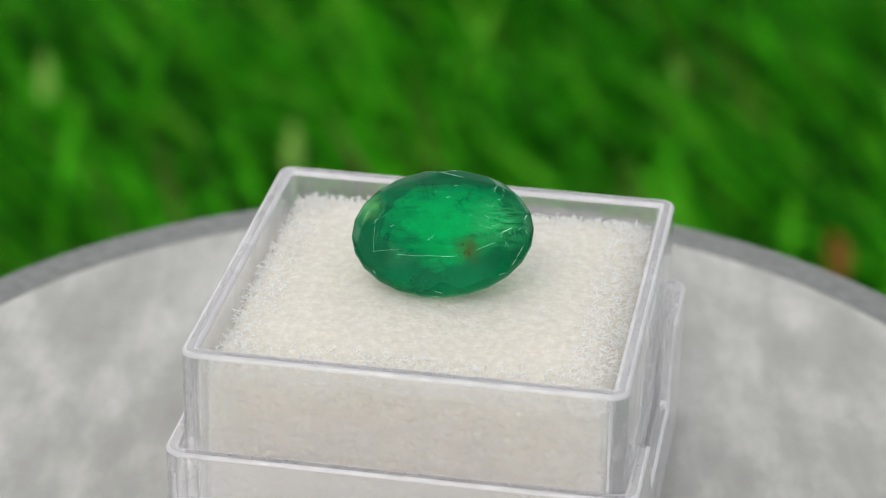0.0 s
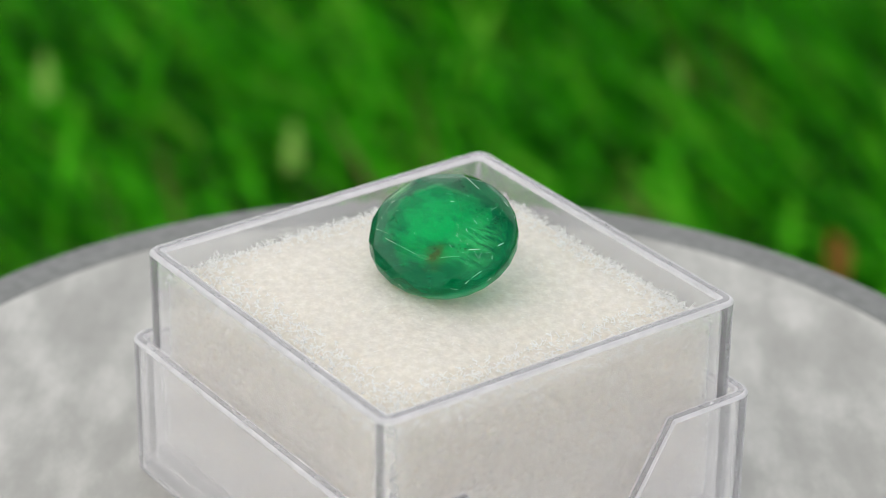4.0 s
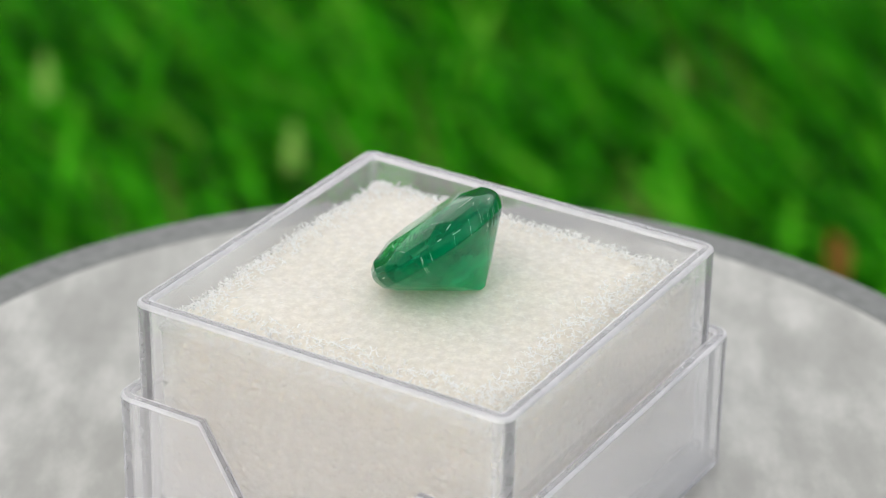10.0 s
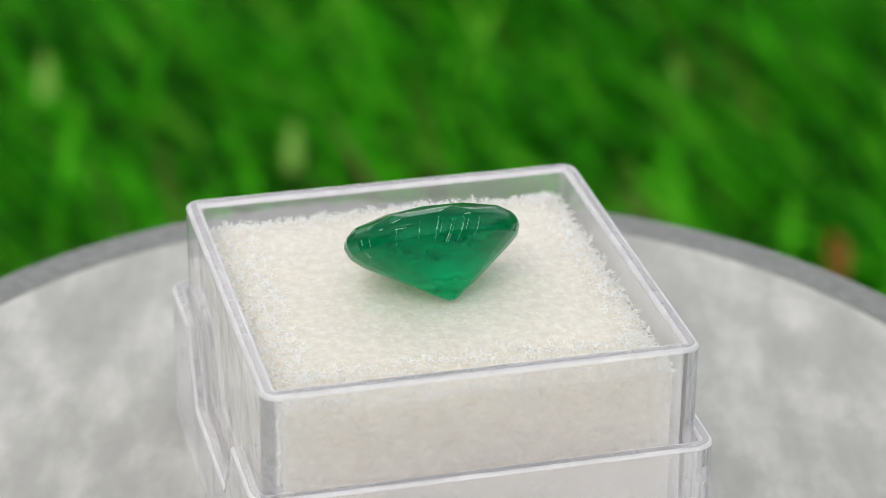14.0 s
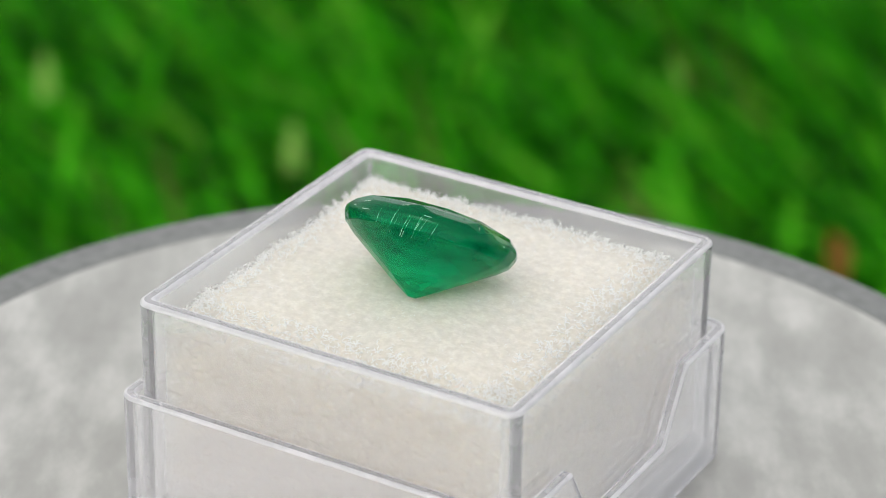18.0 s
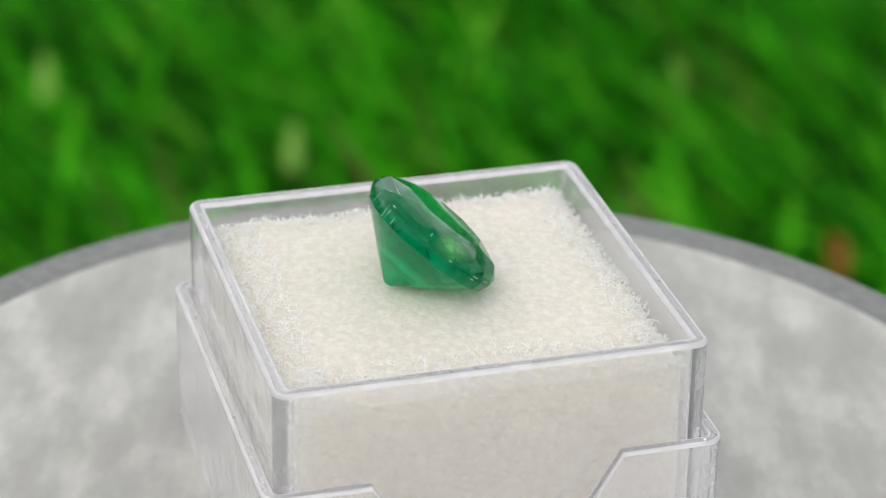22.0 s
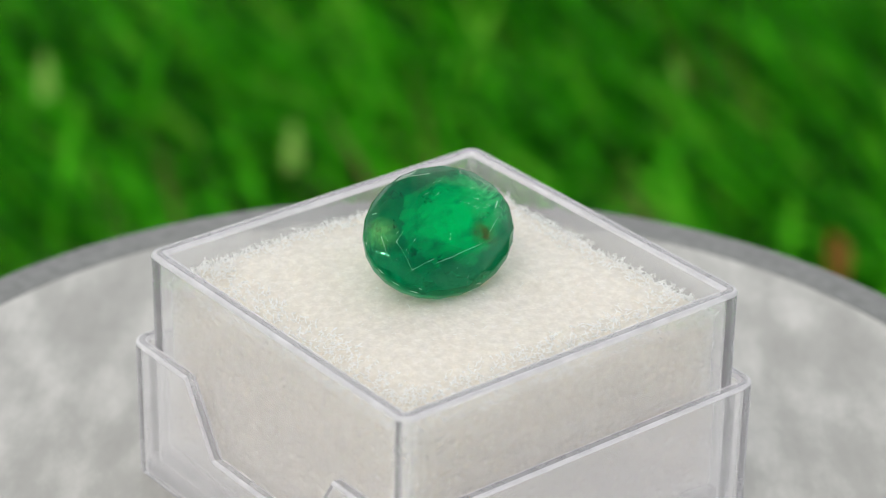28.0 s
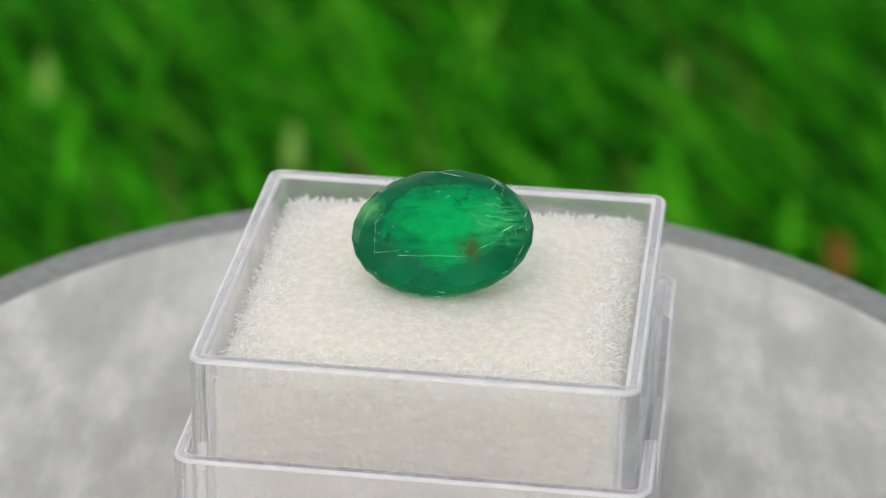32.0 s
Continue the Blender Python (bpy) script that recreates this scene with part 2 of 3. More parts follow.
def disc(radius, z0, z1, bev=0.0003, n=128):
    bm = bmesh.new()
    prof = [(radius - bev, z0), (radius, z0 + bev), (radius, z1 - bev), (radius - bev, z1)]
    stack(bm, [[(r * math.cos(2 * math.pi * i / n), r * math.sin(2 * math.pi * i / n), z) for i in range(n)] for r, z in prof])
    return bm


def band(r0, r1, z0, z1, n=128):
    bm = bmesh.new()
    prof = [(r0, z0), (r1, z0), (r1, z1), (r0, z1), (r0, z0)]
    stack(bm, [[(r * math.cos(2 * math.pi * i / n), r * math.sin(2 * math.pi * i / n), z) for i in range(n)] for r, z in prof], False, False)
    bmesh.ops.remove_doubles(bm, verts=bm.verts, dist=1e-6)
    bmesh.ops.recalc_face_normals(bm, faces=bm.faces)
    return bm


# ---------------------------------------------------------------- ground and grass
GROUND = -0.20
bm = bmesh.new()
bmesh.ops.create_grid(bm, x_segments=60, y_segments=60, size=1.0)
for v in bm.verts:
    d = v.co.length
    v.co *= 0.3 + 2500 * max(0.0, d - 0.2) ** 3
    v.co.z = 0.004 * noise.noise(v.co * 9) if v.co.length < 3 else 0.0
ground = link_mesh("ground", bm, SOIL)
ground.location.z = GROUND
tagged(ground, "green lawn soil stretching to the horizon", "lawn", kind="structure")


def blade(verts, faces, rng, x, y, length, width, lean, way, bend):
    base = len(verts)
    side = Vector((math.cos(way + 1.57 + rng.uniform(-0.8, 0.8)), math.sin(way + 1.57 + rng.uniform(-0.8, 0.8)), 0)).normalized()
    out = Vector((math.cos(way), math.sin(way), 0))
    p, a, n = Vector((x, y, GROUND - 0.003)), lean, 5
    for i in range(n + 1):
        k = i / n
        w = 0.5 * width * (1 - k ** 2.5) + 0.0001
        fold = Vector((0, 0, 0.15 * w))
        verts += [p - side * w + fold, p, p + side * w + fold]
        p = p + (out * math.sin(a) + Vector((0, 0, math.cos(a)))) * (length / n)
        a += bend / n
    for i in range(n):
        o = base + 3 * i
        faces += [(o, o + 1, o + 4, o + 3), (o + 1, o + 2, o + 5, o + 4)]


def lawn(name, count, box, seed, label):
    """Blades mostly combed to one side, in uneven clumps with hollows between them."""
    rng = random.Random(seed)
    verts, faces = [], []
    while len(faces) < 10 * count:
        x, y = rng.uniform(box[0], box[1]), rng.uniform(box[2], box[3])
        if math.hypot(x, y) < 0.062 or (abs(x) < 0.06 and -0.4 < y < 0.0):
            continue
        lush = 0.5 + 0.35 * noise.noise(Vector((x * 26, y * 18, 0.7 + seed))) + 0.95 * noise.noise(Vector((x * 90, y * 55, 4.1)))
        if rng.random() > 0.5 + lush:
            continue
        way = math.pi + rng.gauss(0.0, 0.6) if rng.random() < 0.84 else rng.uniform(0, 2 * math.pi)
        tall = 0.72 + 0.4 * max(0.0, min(1.0, lush))
        blade(verts, faces, rng, x, y, rng.uniform(0.020, 0.052) * tall, rng.uniform(0.0018, 0.0042), rng.uniform(0.45, 1.15), way, rng.uniform(0.0, 0.9))
    me = bpy.data.meshes.new(name)
    me.from_pydata(verts, [], faces)
    for p in me.polygons:
        p.use_smooth = True
    me.materials.append(GRASS)
    return tagged(new(name, me), label, "grass", kind="stuff")


lawn("grass", 15000, (-0.25, 0.25, 0.03, 0.75), 3, "long bright green grass blades of a sunlit lawn")
lawn("grass", 9000, (-0.8, 0.8, -0.8, 1.2), 4, "sparse green grass of the lawn round the turntable")


def wide_lawn(count):
    """Coarser grass that thins out evenly round the near lawn, away from the stretch behind the turntable."""
    rng = random.Random(6)
    verts, faces = [], []
    while len(faces) < 10 * count:
        a, d = rng.uniform(0, 2 * math.pi), rng.expovariate(1.0) * 0.55 + 0.12
        x, y = d * math.cos(a), d * math.sin(a) + 0.2
        if d > 4 or (abs(x) < 0.23 and -0.4 < y < 0.73):
            continue
        grow = 1 + 0.35 * d
        blade(verts, faces, rng, x, y, rng.uniform(0.024, 0.055) * grow, rng.uniform(0.0030, 0.0060) * grow, rng.uniform(0.5, 1.2), rng.uniform(0, 2 * math.pi), rng.uniform(0.0, 0.9))
    me = bpy.data.meshes.new("grass")
    me.from_pydata(verts, [], faces)
    for p in me.polygons:
        p.use_smooth = True
    me.materials.append(GRASS)
    tagged(new("grass", me), "green lawn grass thinning out into the distance", "grass", kind="stuff")


wide_lawn(26000)

PALE = make_plain("straw_blade", (0.32, 0.60, 0.10), 0.6, 90.0)


def pale_blade(place, length, width, way, lean, label):
    rng = random.Random(2)
    verts, faces = [], []
    blade(verts, faces, rng, 0, 0, length, width, lean, way, 0.2)
    me = bpy.data.meshes.new("grass_blade")
    me.from_pydata([v - Vector((0, 0, GROUND - 0.003)) for v in verts], [], faces)
    me.materials.append(PALE)
    ob = new("grass_blade", me)
    ob.location = place
    return tagged(ob, label, "grass blade", "pale blades in the lawn")


for spot, way, lean in (((-0.0935, 0.4296), 1.6, 0.05), ((-0.0334, 0.3928), 1.5, 0.04), ((0.0576, 0.4409), 2.9, 0.35)):
    pale_blade((*spot, GROUND + 0.038), 0.012, 0.0046, way, lean, "short pale yellow-green blade caught among the green grass")


def dry_grass(spots):
    """Brownish dead blades lying in small tufts between the green."""
    rng = random.Random(8)
    verts, faces = [], []
    for x, y in spots:
        for _ in range(2):
            blade(verts, faces, rng, x + rng.gauss(0, 0.0045), y + rng.gauss(0, 0.006), rng.uniform(0.046, 0.060), rng.uniform(0.002, 0.0038), rng.uniform(0.1, 0.6), math.pi + rng.gauss(0, 0.6), rng.uniform(0.0, 0.6))
    me = bpy.data.meshes.new("dry_grass")
    me.from_pydata(verts, [], faces)
    me.materials.append(make_plain("dead_grass", (0.16, 0.105, 0.028), 0.7, 90.0))
    tagged(new("dry_grass", me), "brownish dead grass tufts among the green blades", "grass", kind="stuff")


dry_grass(((-0.0713, 0.3991), (-0.0544, 0.3815), (-0.011, 0.4191), (-0.0529, 0.4246), (0.0048, 0.4315), (0.0832, 0.4911), (0.0715, 0.3891)))

# ---------------------------------------------------------------- turntable
turntable = tagged(new("turntable"), "round turntable with painted reflections on a silver-grey top and a grey rim", "turntable")
part("platter", disc(0.0426, -0.0050, 0.0, 0.0002), PLATTER, turntable, "silver-grey glossy top with sky reflections painted as mottling")
part("rim", band(0.04265, 0.0459, -0.0062, -0.0001), BAND, turntable, "satin blue-grey ring")
part("underside", disc(0.0426, -0.0062, -0.0051), PLASTIC, turntable)
part("base", disc(0.040, -0.204, -0.0062, 0.002), PLASTIC, turntable, "grey plastic base")

# ---------------------------------------------------------------- box, lid, foam, gem
OFF = Vector((-0.00034, 0.00014, 0.0))
gem_box = tagged(new("gem_box"), "clear square acrylic gem box, open and filled with foam", "box")
clear_parts = [part("wall", tub(0.01408, 0.0010, 0.0012, RIM, 0.0010), ACRYLIC, gem_box, "clear moulded walls with a rounded lip"),
               part("floor", floor_plate(0.01300, 0.0012, 0.0010, 0.0003), ACRYLIC, gem_box)]

NOTCH_TOP, NOTCH_LOW, NOTCH_DEEP, LID_TOP = 0.0082, 0.0052, 0.0050, RIM - 0.0067


def lid_top(x, y):
    if abs(x) < 0.0135:
        return LID_TOP
    return LID_TOP - NOTCH_DEEP * min(1.0, max(0.0, (NOTCH_TOP - abs(y)) / (NOTCH_TOP - NOTCH_LOW)))


marks = [s * v for s in (-1, 1) for v in (NOTCH_TOP + 0.0004, NOTCH_TOP, NOTCH_LOW, NOTCH_LOW - 0.0004)]
box_lid = tagged(new("box_lid"), "clear acrylic lid turned over, with thumb notches, under the box", "lid")
clear_parts += [part("wall", tub(0.01510, 0.00088, 0.00006, LID_TOP, 0.0013, marks, lid_top, 0.00022), ACRYLIC, box_lid, "clear walls with two thumb notches"),
                part("top_plate", floor_plate(0.01415, 0.00006, 0.0010, 0.0003), ACRYLIC, box_lid)]
for ob in clear_parts:
    ob.location = OFF
    ob.visible_shadow = False
    if ob.name.startswith("wall"):
        ob.data.materials.append(LIP)
        ob.data.materials.append(CORNER)

FOAM_TOP, FOAM_LOW, FOAM_HALF = RIM - 0.0011, 0.0024, 0.01250


def make_foam_pad():
    n, m = 250, 100
    rng = random.Random(5)
    verts, faces = [], []

    def rough(p, amp):
        return amp * (noise.noise_vector(p * 3300) + 0.7 * noise.noise_vector(p * 5600))

    def pit(p):
        """Depth of the open cells, 0 on their walls and 1 in the middle."""
        d = noise.voronoi(Vector((p.x * 1500, p.y * 1500, p.z * 2300)))[0]
        return max(0.0, 1.0 - 1.6 * d[0]) ** 1.5

    def out(p):
        if p.z > FOAM_TOP - 0.0012:
            return Vector((0, 0, 0.3))
        return Vector((math.copysign(1, p.x), 0, 0)) if abs(p.x) > abs(p.y) else Vector((0, math.copysign(1, p.y), 0))

    def grid(nu, nv, place):
        o = len(verts)
        for j in range(nv + 1):
            for i in range(nu + 1):
                p = place(i / nu, j / nv)
                verts.append(p + rough(p, 0.000030) - 0.00026 * pit(p) * out(p))
        for j in range(nv):
            for i in range(nu):
                a = o + j * (nu + 1) + i
                faces.append((a, a + 1, a + nu + 2, a + nu + 1))
    h = FOAM_HALF

    def height(x, y):
        d = max(abs(x), abs(y)) / h
        return FOAM_TOP + 0.0005 * (1 - d * d) + 0.0003 * noise.noise(Vector((x * 160, y * 160, 3))) - 0.0010 * (max(0, d - 0.88) / 0.12) ** 2
    grid(n, n, lambda u, v: Vector(((2 * u - 1) * h, (2 * v - 1) * h, height((2 * u - 1) * h, (2 * v - 1) * h))))
    grid(n, n, lambda u, v: Vector(((1 - 2 * u) * h, (2 * v - 1) * h, FOAM_LOW)))
    for k in range(4):
        turn = Matrix.Rotation(math.pi / 2 * k, 3, "Z")

        def side(u, v, turn=turn):
            q = turn @ Vector(((2 * u - 1) * h, -h, 0))
            q.z = FOAM_LOW + v * (height(q.x, q.y) - FOAM_LOW)
            return q
        grid(n, m, side)
    me = bpy.data.meshes.new("pad")
    me.from_pydata(verts, [], faces)
    bm = bmesh.new()
    bm.from_mesh(me)
    bmesh.ops.remove_doubles(bm, verts=bm.verts, dist=1e-6)
    bmesh.ops.recalc_face_normals(bm, faces=bm.faces)
    bm.to_mesh(me)
    bm.free()
    for p in me.polygons:
        p.use_smooth = True
    me.materials.append(FOAM)
    pad = tagged(new("foam_pad"), "white open-cell foam pad filling the clear gem box", "foam pad")
    ob = new("pad", me)
    ob.parent = pad
    ob.location = OFF
    # open strands of the cut foam: branching, dense along the upper edge
    verts, faces = [], []

    def strand(p, d, steps, step, w):
        o = len(verts)
        for i in range(steps + 1):
            a = d.orthogonal().normalized()
            b = d.cross(a)
            r = w * (1.0 - 0.35 * i / steps)
            for j in range(3):
                q = 2.094 * j
                verts.append(p + (a * math.cos(q) + b * math.sin(q)) * r)
            if i < steps:
                p = p + d * step
                d = (d + Vector((rng.gauss(0, 0.65), rng.gauss(0, 0.65), rng.gauss(-0.1, 0.5)))).normalized()
        for i in range(steps):
            for j in range(3):
                faces.append((o + 3 * i + j, o + 3 * i + (j + 1) % 3, o + 3 * i + 3 + (j + 1) % 3, o + 3 * i + 3 + j))
        faces.append((o + 3 * steps, o + 3 * steps + 1, o + 3 * steps + 2))
        return p, d
    for k in range(3800):
        edge = k < 3000
        if edge:
            s, t = rng.uniform(-1, 1), 0.01 + rng.random() ** 1.6 * 0.20
            x, y = s * h, h * (1 - t)
            for _ in range(rng.randrange(4)):
                x, y = -y, x
        else:
            x, y = rng.uniform(-h, h) * 0.97, rng.uniform(-h, h) * 0.97
        p = Vector((x, y, height(x, y) - 0.00008))
        lift = rng.uniform(0.2, 1.0) if edge else rng.uniform(0.05, 0.35)
        d = Vector((rng.gauss(0, 0.7) + 0.45 * (x / h) ** 5 * edge, rng.gauss(0, 0.7) + 0.45 * (y / h) ** 5 * edge, lift)).normalized()
        size = rng.uniform(0.9, 1.7) if edge else rng.uniform(0.5, 1.0)
        w = rng.uniform(0.000016, 0.000034) * (1.7 if edge else 0.8)
        p, d = strand(p, d, 2, rng.uniform(0.00009, 0.00016) * size, w)
        for _ in range(rng.choice((2, 3)) if edge else 1):
            turn_to = (d + Vector((rng.gauss(0, 0.9), rng.gauss(0, 0.9), rng.gauss(0.0, 0.5)))).normalized()
            strand(p, turn_to, 2, rng.uniform(0.00007, 0.00014) * size, w * 0.85)
    for k in range(1500):
        up = rng.random()
        out = rng.random() ** 1.5 * 0.0011
        c = Vector((h - (out if k % 2 else 0.0), h - (0.0 if k % 2 else out), 0))
        turn = Matrix.Rotation(math.pi / 2 * rng.randrange(4), 3, "Z")
        p = turn @ c
        p.z = FOAM_LOW + up * (height(p.x, p.y) - FOAM_LOW)
        d = (turn @ Vector((0.6, 0.6, 0)) + Vector((rng.gauss(0, 0.5), rng.gauss(0, 0.5), rng.gauss(0, 0.5)))).normalized()
        strand(p - d * 0.0001, d, 3, rng.uniform(0.00006, 0.00013), rng.uniform(0.00002, 0.00003))
    # loose ends pressed against the clear walls
    for k in range(2600):
        turn = Matrix.Rotation(math.pi / 2 * (k % 4), 3, "Z")
        p = turn @ Vector((h, rng.uniform(-1, 1) * h, 0))
        p.z = FOAM_LOW + rng.random() ** 0.7 * (height(p.x, p.y) - FOAM_LOW)
        d = (turn @ Vector((rng.uniform(0.0, 0.5), rng.gauss(0, 0.8), 0)) + Vector((0, 0, rng.gauss(0, 0.6)))).normalized()
        strand(p - d * 0.00005, d, 2, rng.uniform(0.00005, 0.00016), rng.uniform(0.00002, 0.00004))
    me = bpy.data.meshes.new("fringe")
    me.from_pydata(verts, [], faces)
    me.materials.append(FIBRE)
    fb = tagged(new("fringe", me), kind="stuff")
    fb.parent = pad
    fb.location = OFF
    return pad


foam_pad = make_foam_pad()

CULET = Vector((-0.00028, 0.00061))
GEM_POSE = Matrix.Translation((-0.00036, -0.00018, 0.00273 + RIM)) @ Matrix.Rotation(radians(-167.94), 4, "Z") @ Matrix.Rotation(radians(38.79), 4, "X") @ Matrix.Rotation(radians(-5.80), 4, "Y")


def make_gem():
    bm = bmesh.new()

    def ring(n, s, z, shift=0.0, ox=0.0, oy=0.0):
        for i in range(n):
            a = 2 * math.pi * (i + shift) / n
            bm.verts.new((s * G_L / 2 * math.cos(a) + ox, s * G_W / 2 * math.sin(a) + oy, z))
    g = G_GIRDLE / 2
    ring(8, G_TABLE, G_CROWN, 0.5)
    ring(8, 0.88, G_CROWN * 0.68, 0.0)
    ring(16, 0.955, G_CROWN * 0.42, 0.5)
    ring(24, 0.988, g)
    ring(24, 1.0, 0.35 * g)
    ring(24, 1.0, -0.35 * g)
    ring(24, 0.990, -g)
    ring(24, 0.955, -g - G_DEEP * 0.115, 0.0)
    ring(24, 0.84, -g - G_DEEP * 0.255, 0.0)
    ring(12, 0.62, -g - G_DEEP * 0.46, 0.5, CULET.x * 0.4, CULET.y * 0.4)
    ring(8, 0.30, -g - G_DEEP * 0.78, 0.0, CULET.x * 0.75, CULET.y * 0.75)
    ring(6, 0.05, -g - G_DEEP, 0.0, CULET.x, CULET.y)
    out = bmesh.ops.convex_hull(bm, input=bm.verts)
    bmesh.ops.delete(bm, geom=list({v for v in out["geom_interior"] if isinstance(v, bmesh.types.BMVert)}), context="VERTS")
    bmesh.ops.dissolve_limit(bm, angle_limit=radians(1.0), verts=bm.verts, edges=bm.edges)
    bmesh.ops.recalc_face_normals(bm, faces=bm.faces)
    gem = tagged(new("gemstone"), "oval faceted green emerald lying tilted on white foam", "gemstone")
    rng = random.Random(11)
    # worn facet edges on the crown, broken into short lengths
    verts, faces = [], []
    for e in bm.edges:
        a, b = e.verts[0].co, e.verts[1].co
        if min(a.z, b.z) < -g or (a - b).length < 0.0006 or len(e.link_faces) < 2 or rng.random() < 0.84:
            continue
        up = (e.link_faces[0].normal + e.link_faces[1].normal).normalized()
        side = (b - a).cross(up).normalized()
        k0 = rng.uniform(0, 0.6)
        k1 = min(1.0, k0 + rng.uniform(0.12, 0.5))
        w = rng.uniform(0.000008, 0.000018)
        p, q = a.lerp(b, k0), a.lerp(b, k1)
        o = len(verts)
        verts += [p - side * w, p + up * 0.00001, p + side * w, q - side * w, q + up * 0.00001, q + side * w]
        faces += [(o, o + 1, o + 4, o + 3), (o + 1, o + 2, o + 5, o + 4)]
    # clusters of short parallel scratches on the crown
    tree = BVHTree.FromBMesh(bm)

    def scratch(p, q, inward, w):
        """A fine pale line on the skin of the stone from p to q, laid on in short steps."""
        n = max(1, int((q - p).length / 0.00035))
        hits = [tree.ray_cast(p.lerp(q, k / n) - inward * 0.004, inward) for k in range(n + 1)]
        for (p0, n0, *_), (p1, n1, *_) in zip(hits, hits[1:]):
            if p0 is None or p1 is None or (p0 - p1).length > 0.0008:
                continue
            p0, p1 = p0 + n0 * 0.00001, p1 + n1 * 0.00001
            side = (p1 - p0).cross(n0).normalized() * w * rng.uniform(0.2, 1.4)
            o = len(verts)
            verts.extend([p0 - side, p0 + side, p1 + side, p1 - side])
            faces.append((o, o + 1, o + 2, o + 3))

    down = Vector((0, 0, -1))

    def bunch(x, y, count, reach, slant, fan, size):
        for _ in range(count):
            c = Vector((x + rng.gauss(0, reach), y + rng.gauss(0, reach), 0.001))
            way = slant + rng.gauss(0, fan)
            d = Vector((math.cos(way), math.sin(way), 0)) * rng.uniform(0.4, 1.0) * size
            scratch(c - d, c + d, down, rng.uniform(0.000002, 0.0000045))
    bunch(0.0045, -0.0011, 9, 0.00035, 0.0, 1.6, 0.00035)
    bunch(0.0039, 0.0022, 9, 0.00030, 0.8, 1.2, 0.00022)
    bunch(-0.0040, 0.0004, 10, 0.00050, 0.5, 0.4, 0.00020)
    bunch(0.0031, 0.0002, 16, 0.00060, -0.45, 0.12, 0.00030)
    bunch(-0.0008, -0.0028, 9, 0.00080, 1.4, 0.5, 0.00012)
    bunch(0.0005, 0.0028, 6, 0.00090, 0.1, 0.15, 0.00040)
    for line in (((-4.77, 1.46), (-5.4, 0.0)), ((-4.3, 0.6), (-4.5, -1.55), (-2.85, -1.7)), ((-1.3, -2.2), (1.5, -2.45)), ((-2.9, -2.0), (-1.3, -2.25)), ((2.2, -2.0), (3.6, -1.4))):
        for p, q in zip(line, line[1:]):
            scratch(Vector((p[0], p[1], 1)) / 1000, Vector((q[0], q[1], 1)) / 1000, down, 0.000005)
    # grinding lines across the girdle on one side
    for k in range(15):
        a = rng.uniform(0.25, 2.0)
        out = Vector((math.cos(a) * G_L / 2, math.sin(a) * G_W / 2, 0))
        tilt = Vector((-math.sin(a), math.cos(a), 0)) * rng.gauss(0.35, 0.06)
        top, low = rng.uniform(-0.0002, 0.0004), rng.uniform(-0.0014, -0.0004)
        scratch(out * 1.1 + (Vector((0, 0, 1)) + tilt) * top, out * 1.1 + (Vector((0, 0, 1)) + tilt) * low, -out.normalized(), rng.uniform(0.000005, 0.000011))
    bmesh.ops.bevel(bm, geom=list(bm.edges), offset=0.00004, segments=1, affect="EDGES", profile=0.5)
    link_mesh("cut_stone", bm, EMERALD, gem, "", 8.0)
    me = bpy.data.meshes.new("edge_wear")
    me.from_pydata(verts, [], faces)
    me.materials.append(WEAR)
    tagged(new("edge_wear", me), "pale worn facet edges", kind="stuff").parent = gem
    # dark needles and flecks inside, in loose swarms
    verts, faces = [], []
    swarms = ((-1.5, 4.1, -0.7, 9), (-1.3, 3.6, -1.3, 10), (1.5, 2.6, -2.2, 12), (-0.6, 3.7, -1.1, 6), (1.8, 2.9, -1.9, 8), (3.5, 2.6, -1.3, 10),
              (-4.4, 2.5, -0.6, 10), (-3.9, -0.6, 1.0, 16), (-2.6, -2.1, 0.9, 8), (1.8, -2.0, 1.2, 9), (3.4, -0.9, 1.0, 10), (-3.6, 1.8, 0.8, 8))
    for sx, sy, sz, count in swarms:
        way = Vector((rng.gauss(0, 0.5), rng.gauss(0, 0.5), 0.8)).normalized()
        for k in range(count):
            c = Vector((sx + rng.gauss(0, 0.33), sy + rng.gauss(0, 0.22), sz + rng.gauss(0, 0.15))) * 0.00088
            d = (way + Vector((rng.gauss(0, 0.5), rng.gauss(0, 0.5), rng.gauss(0, 0.4)))).normalized()
            n = d.orthogonal().normalized()
            m = d.cross(n)
            h, w = rng.uniform(0.00009, 0.00026), rng.uniform(0.00004, 0.00011)
            o = len(verts)
            verts += [c - d * h, c + n * w, c - n * w * 0.5 + m * w, c - n * w * 0.5 - m * w, c + d * h]
            faces += [(o, o + 1, o + 2), (o, o + 2, o + 3), (o, o + 3, o + 1), (o + 4, o + 2, o + 1), (o + 4, o + 3, o + 2), (o + 4, o + 1, o + 3)]
    me = bpy.data.meshes.new("inclusion")
    me.from_pydata(verts, [], faces)
    me.materials.append(FLECK)
    tagged(new("inclusion", me), "dark brownish needles inside the stone", kind="stuff").parent = gem
    return gem


gemstone = make_gem()


# ---------------------------------------------------------------- dry leaf in the grass
LEAF = (0.0785, 0.333, -0.152)


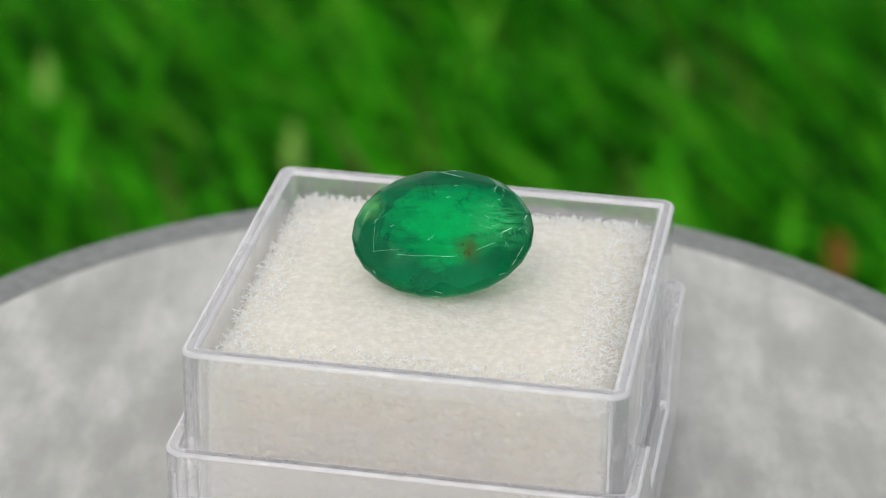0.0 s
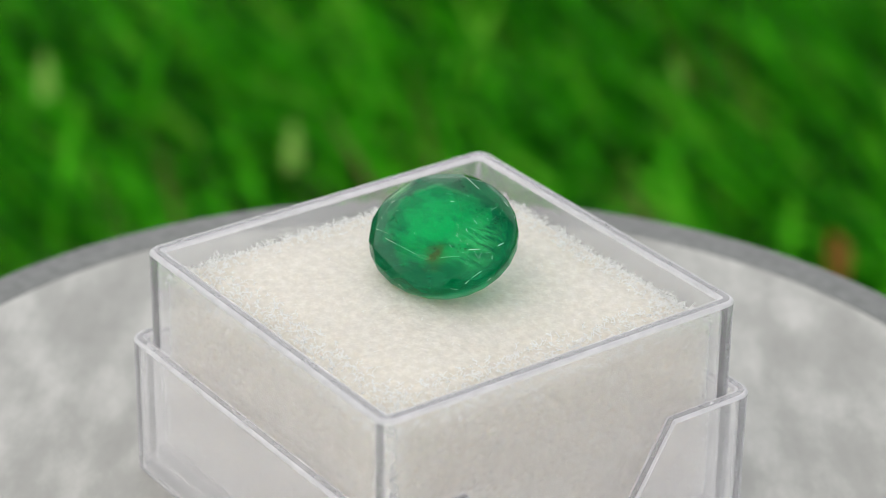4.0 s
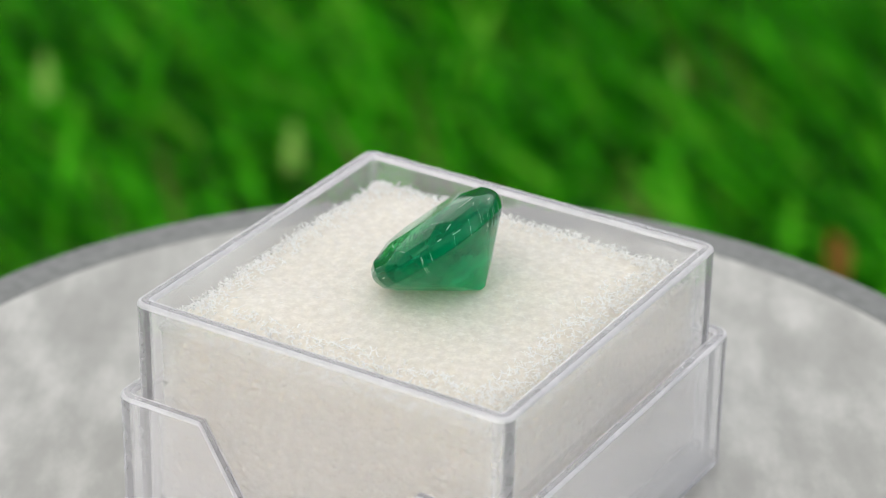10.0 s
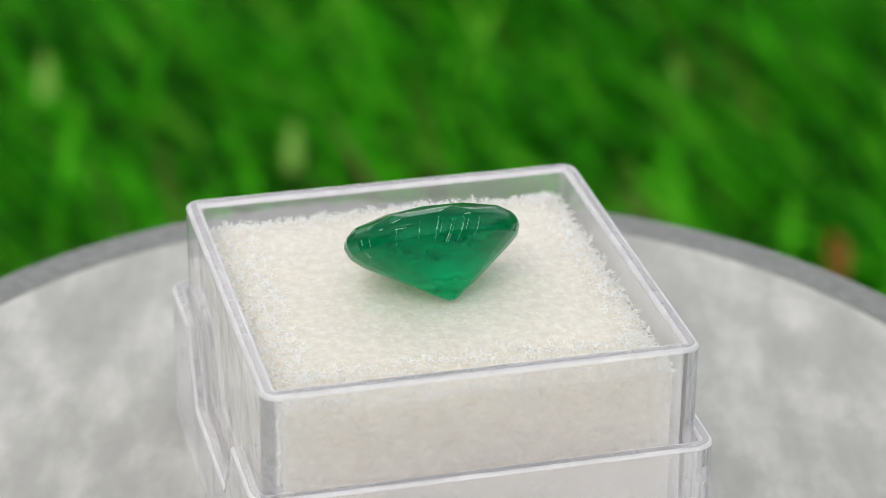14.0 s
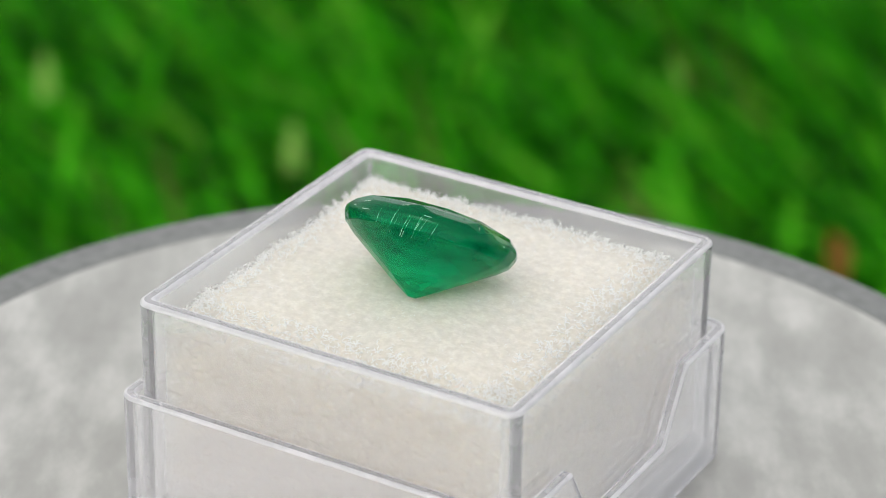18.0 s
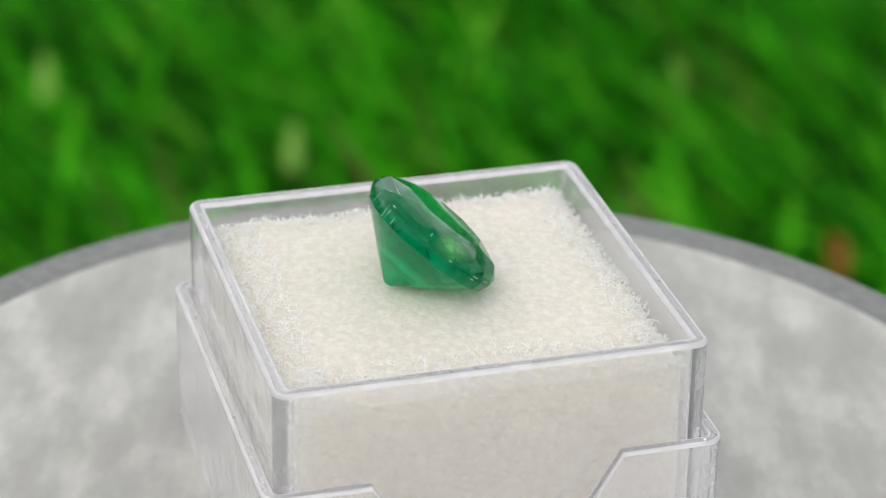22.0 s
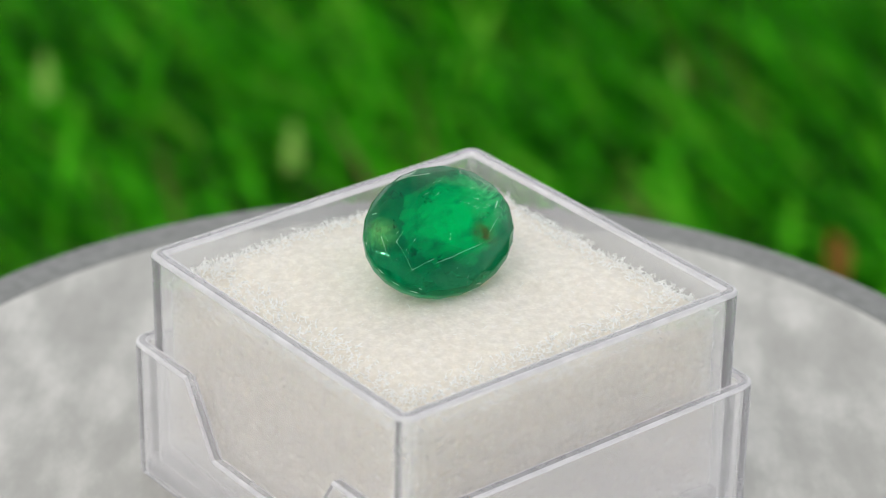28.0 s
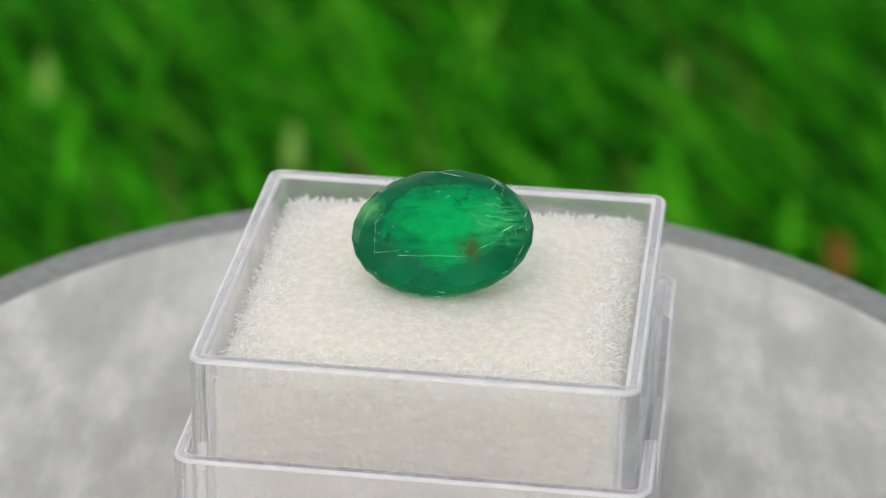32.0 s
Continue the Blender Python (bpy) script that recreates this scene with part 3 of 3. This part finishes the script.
def make_leaf():
    bm = bmesh.new()
    n = 10
    rows = []
    for i in range(n + 1):
        k = i / n
        w = 0.0030 * math.sin(math.pi * min(1, 0.06 + 0.94 * k)) ** 0.8 + 0.0002
        rows.append([bm.verts.new((s * w, 0.011 * (k - 0.5), 0.0022 * abs(s) + 0.002 * math.sin(3 * k))) for s in (-1, -0.5, 0, 0.5, 1)])
    for a, b in zip(rows, rows[1:]):
        for j in range(4):
            bm.faces.new((a[j], a[j + 1], b[j + 1], b[j]))
    bmesh.ops.solidify(bm, geom=bm.faces, thickness=0.0003)
    leaf = link_mesh("dry_leaf", bm, DRY)
    leaf.matrix_world = pose(*LEAF, 55, 10, 20)
    return tagged(leaf, "curled orange-brown dry leaf caught in the grass", "leaf")


make_leaf()


# ---------------------------------------------------------------- what turns
def motions():
    times = [float(t) for t in range(0, 33)]
    for thing, rest in ((gem_box, Matrix()), (box_lid, Matrix()), (foam_pad, Matrix()), (gemstone, GEM_POSE)):
        walk(thing, [(t, pose(0, 0, 0, 0, 0, turned(t)) @ rest) for t in times])


motions()
